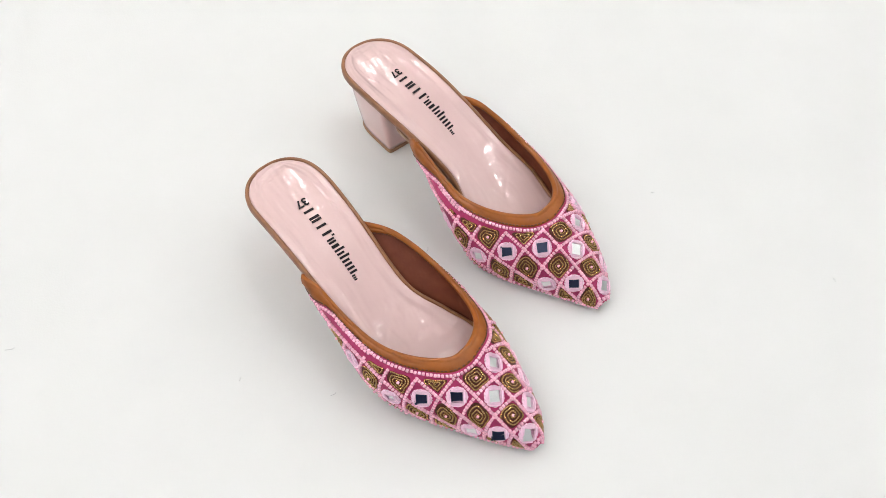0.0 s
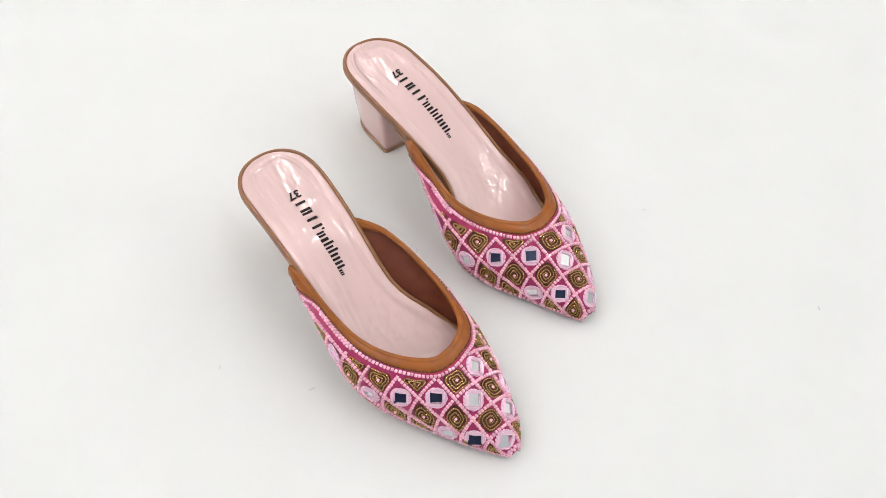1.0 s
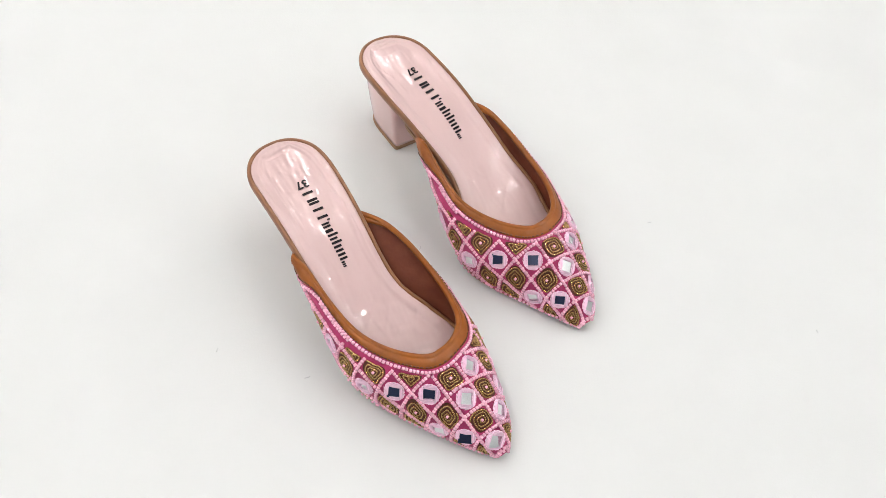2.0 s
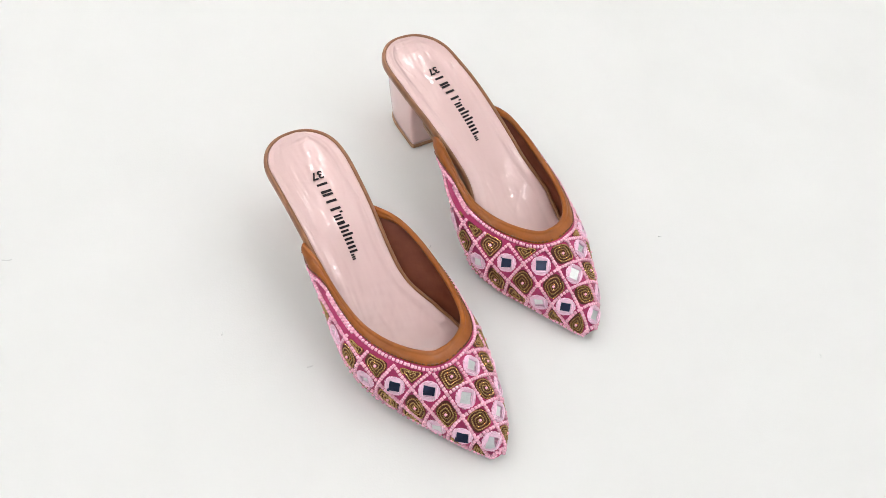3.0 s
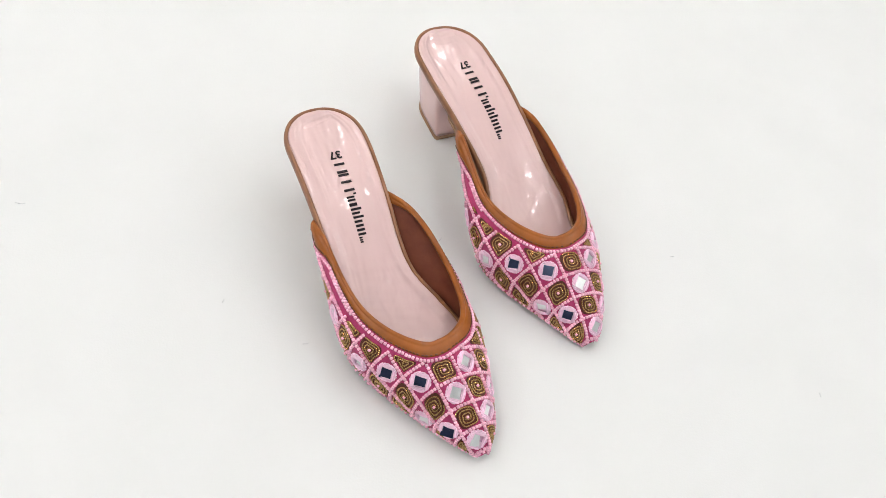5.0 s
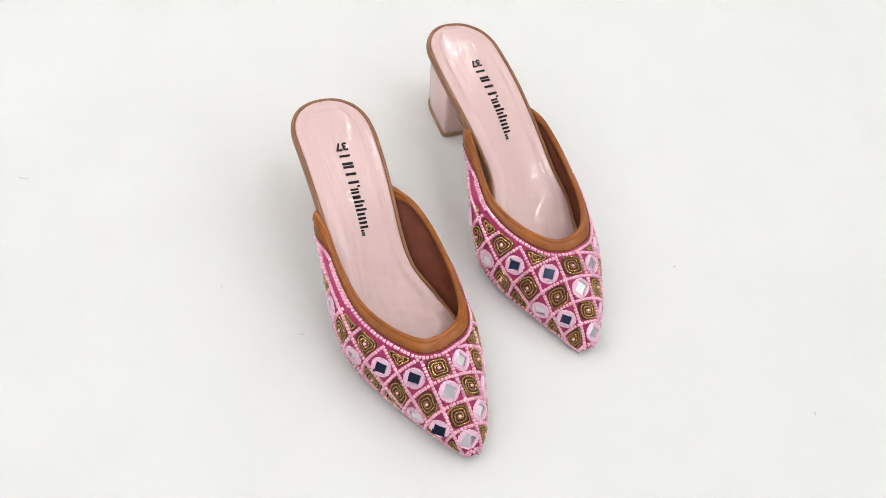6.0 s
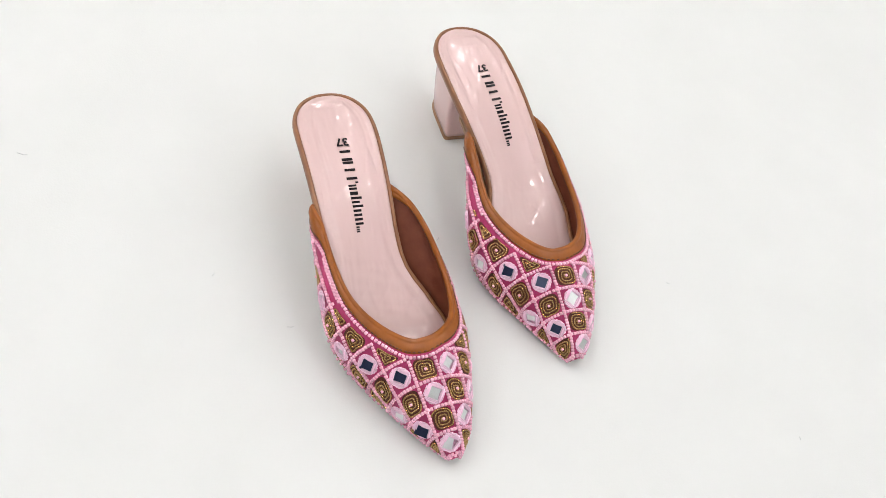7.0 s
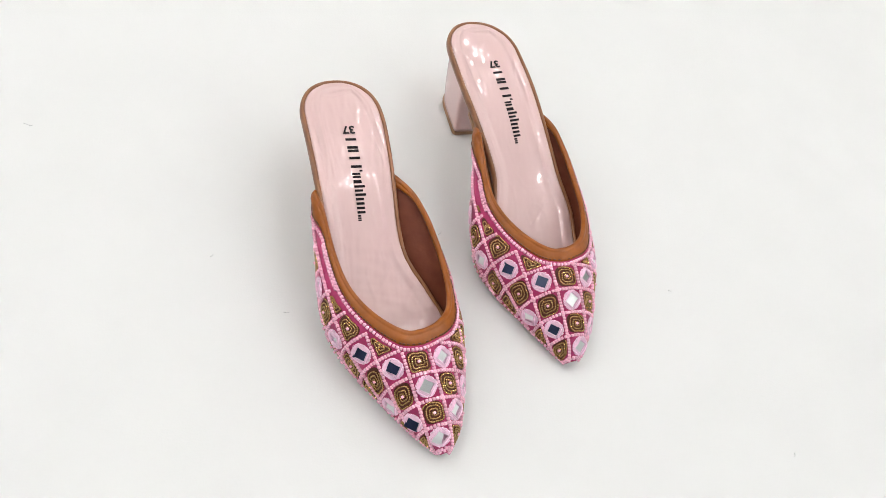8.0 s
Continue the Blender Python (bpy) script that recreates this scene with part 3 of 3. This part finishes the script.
def coil_cell(mule, place_many, r, c, r0, c0, rnd):
    """A coil of antique gold purl on a brown ground, square or cut off by the collar or the welt."""
    nt, nd = 40, 18
    ang = np.arange(nt) * 2 * math.pi / nt
    d = np.arange(1, nd + 1) * 0.03
    dr = (r0 - r + d[None, :] * np.cos(ang)[:, None]).ravel()
    dc = (c0 - c + d[None, :] * np.sin(ang)[:, None]).ravel()
    _, _, away, v, ok = place_many(r + dr, c + dc)
    ok = (ok & (away > 11.2) & (np.abs(v) < 0.97) & (np.maximum(np.abs(dr), np.abs(dc)) < 0.40)).reshape(nt, nd)
    rad = np.array([d[np.argmin(o) - 1] if not o.all() and np.argmin(o) > 0 else (0.0 if not o[0] else d[-1]) for o in ok])
    if rad.max() < 0.08:
        return
    turns = 3.4 if rad.min() > 0.25 else 2.4
    rad = np.minimum(rad, 0.455)
    rad = np.array([(rad[k - 1] + 4 * rad[k] + rad[(k + 1) % nt]) / 6 for k in range(nt)])
    start = rnd.uniform(0, 6.28)
    steps = int(turns * 60)
    f = np.arange(steps) / steps
    t = start + 2 * math.pi * turns * f
    a = np.interp(t % (2 * math.pi), np.append(ang, 2 * math.pi), np.append(rad, rad[0])) * ((1 - f) * 0.97 + 0.05)
    a *= 1 + 0.035 * np.sin(t * 1.7 + start) + 0.025 * np.sin(t * 5.3)
    p, q, _, _, ok = place_many(r0 + a * np.cos(t), c0 + a * np.sin(t))
    pts = [(Vector(b) + Vector(e) * (0.72 + 0.12 * rnd.random())) * MM for b, e, g_ in zip(p, q, ok) if g_]
    if len(pts) < 8:
        return
    # resample evenly so that the purl's beading keeps its size
    s = [0.0]
    for a, b in zip(pts, pts[1:]):
        s.append(s[-1] + (b - a).length)
    m = max(8, int(s[-1] / (0.33 * MM)))
    even = [Vector([np.interp(s[-1] * i / m, s, [p[k] for p in pts]) for k in range(3)]) for i in range(m)]
    verts, faces = tube(even, 0.62 * MM, 6, wave=lambda i: (1.12, 1.0, 0.52, 1.0)[i % 4])
    slots = [0] * len(faces)
    # brown ground, domed a little
    base = len(verts)
    p, q, _, _, ok = place_many(r0, c0)
    mid = (p[0], q[0])
    verts.append((Vector(mid[0]) + Vector(mid[1]) * 0.5) * MM)
    p, q, _, _, ok = place_many(r0 + rad * 1.06 * np.cos(ang), c0 + rad * 1.06 * np.sin(ang))
    for b, e, g_ in zip(p, q, ok):
        verts.append((Vector(b) + Vector(e) * 0.3) * MM if g_ else verts[base])
    for k in range(nt):
        faces.append((base, base + 1 + (k + 1) % nt, base + 1 + k))
        slots.append(1)
    coil = mesh_part("gold_coil", verts, faces, [GOLD, BROWN], mule, "coiled antique gold bead purl on brown ground", slots=slots)
    if turns > 3:
        bv, bf = [], []
        add_bead(bv, bf, (Vector(mid[0]) + Vector(mid[1]) * 1.4) * MM, (1, 0.3, 0), mid[1], 1.0 * MM)
        mesh_part("centre_bead", bv, bf, BEAD, coil, "pale pink bead")


BED_Z = ([0, 25, 50, 75, 100, 125, 150, 175, 245], [62, 61.5, 60, 55, 45, 32, 20, 15, 13])
# mark: width, lower and upper side, gap to the next
TALL, SMALL = (-3.5, 3.5), (-3.5, 1.7)
BARS = [(1.5, *TALL, 4.3), (1.7, *TALL, 0.8), (1.5, *TALL, 3.6), (1.5, *TALL, 4.4), (1.5, *TALL, 1.7), (0.9, 1.6, 3.5, 1.0), (1.1, *SMALL, 0.9), (1.2, *SMALL, 1.5), (1.9, *SMALL, 1.4),
        (1.3, *TALL, 1.3), (1.2, *SMALL, 1.3), (1.3, *TALL, 1.4), (1.3, *SMALL, 1.3), (1.3, *SMALL, 1.3), (1.3, *SMALL, 1.3), (1.2, *SMALL, 1.0), (0.8, -3.5, -1.4, 0.6), (0.7, -3.5, -1.4, 0.5), (0.7, -3.5, -1.4, 0)]
shape_a = Shape(
    profile=BED_Z, heel=(15, 43, -5.5, 12, 42, 16, -6), x_end=239,
    bed_left=([0, 25, 50, 80, 110, 150, 180, 210, 240], [-34, -35.5, -37, -38, -38, -38.5, -31.5, -20, -4]),
    bed_right=([0, 25, 50, 80, 100, 118, 140, 160, 180, 210, 240], [15.5, 15.5, 13, 9.5, 8, 10, 22, 31, 28, 19, 4]),
    wide_left=([55, 80, 100, 120, 140, 160, 180, 200, 220, 232, 240], [-42, -46, -48.3, -50.5, -52.5, -48.8, -38, -25.2, -12.6, -3.2, 4.5]),
    wide_right=([55, 80, 100, 120, 140, 160, 180, 200, 220, 232, 240], [13, 26.5, 34.5, 38.5, 40, 40, 36, 29, 21.5, 14.5, 5.5]),
    edge_left=([55, 80, 100, 120, 140, 160, 180, 200, 220, 232, 240], [-39.5, -40.5, -42, -43.5, -44.5, -41.5, -33, -22.5, -10.8, -2.4, 4.5]),
    edge_right=([55, 80, 100, 120, 140, 160, 180, 200, 220, 232, 240], [11, 9, 10, 14, 25, 33, 32, 26.5, 20, 13.5, 5.5]),
    crest=([55, 80, 100, 120, 140, 160, 178, 190, 204, 218, 231, 240], [61, 62, 61, 59, 56, 52, 47.5, 43, 36.5, 28, 17, 7]),
    throat=176, mid=([55, 80, 100, 120, 140, 160, 180, 200, 220, 232, 240], [-15, -12, -11, -11, -10, -9, -6.5, -3.5, 0.5, 3.5, 5]),
    low=([55, 80, 100, 120, 140, 160, 180, 239], [52, 42, 30, 18, 9, 4.5, 3.5, 4]),
    lattice=(16.2, -2.2, 231, 0.10), opening=(62, 0.60, 0.67, 1.9, 4.4), tuck=13)
# tips: chip tilts picked so their reflections suit the camera's view
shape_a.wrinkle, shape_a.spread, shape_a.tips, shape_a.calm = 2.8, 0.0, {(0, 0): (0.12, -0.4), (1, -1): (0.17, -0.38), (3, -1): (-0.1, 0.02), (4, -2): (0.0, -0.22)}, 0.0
shape_a.tilt = -0.1
shape_a.printing, shape_a.bars, shape_a.number_turn = (32, -9.3, 98.5, -13.8), BARS, -math.pi / 2
shape_b = Shape(
    profile=BED_Z, heel=(10, 51, -10.5, 12, 54, 21.5, -11.5), x_end=246,
    bed_left=([0, 25, 50, 80, 100, 118, 140, 160, 185, 215, 248], [-34.5, -35, -34, -29, -24, -21, -25.5, -33, -33, -24, -5]),
    bed_right=([0, 25, 50, 80, 110, 150, 185, 215, 248], [14, 16.5, 18.5, 21, 26, 36, 31, 21, 4]),
    wide_left=([55, 80, 105, 125, 145, 165, 188, 208, 228, 240, 248], [-36, -37, -41, -46, -50.5, -48, -38.4, -24.8, -11.6, -3.6, 3.6]),
    wide_right=([55, 80, 105, 125, 145, 165, 188, 208, 228, 240, 248], [19, 32, 39.5, 43, 45, 43.5, 38.5, 31, 22, 14.5, 5]),
    edge_left=([55, 80, 105, 125, 145, 165, 188, 208, 228, 240, 248], [-35, -31, -28, -30, -36.5, -40.5, -33.5, -22, -10.2, -2.8, 3.6]),
    edge_right=([55, 80, 105, 125, 145, 165, 188, 208, 228, 240, 248], [17, 20, 25, 31, 37, 38, 35.5, 28.5, 20.5, 14, 5]),
    crest=([55, 80, 105, 125, 145, 165, 187, 199, 212, 226, 238, 248], [61, 62, 61, 59, 56, 52, 47.5, 43, 36, 27, 17, 7]),
    throat=183.5, mid=([55, 80, 105, 125, 145, 165, 188, 208, 228, 240, 248], [-8, -6, -5, -5, -5, -4, -2, 0, 2.5, 4.5, 5]),
    low=([55, 80, 105, 125, 145, 165, 188, 246], [52, 42, 29, 17, 8.5, 4.5, 3.5, 4]),
    lattice=(15.6, 4.4, 238.5, 0.16), opening=(66, 0.60, 0.66, 1.9, 4.0), tuck=24)
# tips again fitted to what the camera sees in these chips
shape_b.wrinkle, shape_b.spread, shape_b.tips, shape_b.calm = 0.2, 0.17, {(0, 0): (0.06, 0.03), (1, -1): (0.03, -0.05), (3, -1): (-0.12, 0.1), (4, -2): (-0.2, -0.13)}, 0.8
shape_b.tilt = -1.1
shape_b.printing, shape_b.bars, shape_b.number_turn = (31.5, -6, 97.5, 0.8), BARS, -math.pi / 2

build_mule(shape_a, pose(-0.063, 0.099, 0, 0, 0, math.degrees(math.atan2(-0.215, 0.103))),
           "pink beaded pointed mule with mirrors and tan collar on sheet", 3)
build_mule(shape_b, pose(0.027, 0.194, 0, 0, 0, math.degrees(math.atan2(-0.229, 0.094))),
           "pink beaded pointed mule with mirrors and visible pink block heel", 8)


# ---- bits of lint on the sheet ----
def lint(x, y, length, turn):
    pts = []
    for i in range(7):
        f = i / 6 - 0.5
        a = math.radians(turn) + 0.5 * f
        pts.append((x + math.cos(a) * f * length, y + math.sin(a) * f * length, sheet_z(x, y) + 0.0005 + 0.0004 * math.sin(i)))
    v, f = tube(pts, 0.00022, 5)
    ob = mesh_part("lint", v, f, LINT, None)
    tagged(ob, "tiny grey lint fibre lying on the white sheet", "lint", "lint on the sheet")


for lx, ly, ln, tn in ((-0.065, -0.043, 0.004, 20), (-0.251, 0.045, 0.006, 5), (0.026, 0.047, 0.004, 60), (0.296, -0.055, 0.003, 80), (0.203, 0.051, 0.003, 10), (-0.118, -0.016, 0.003, 70)):
    lint(lx, ly, ln, tn)
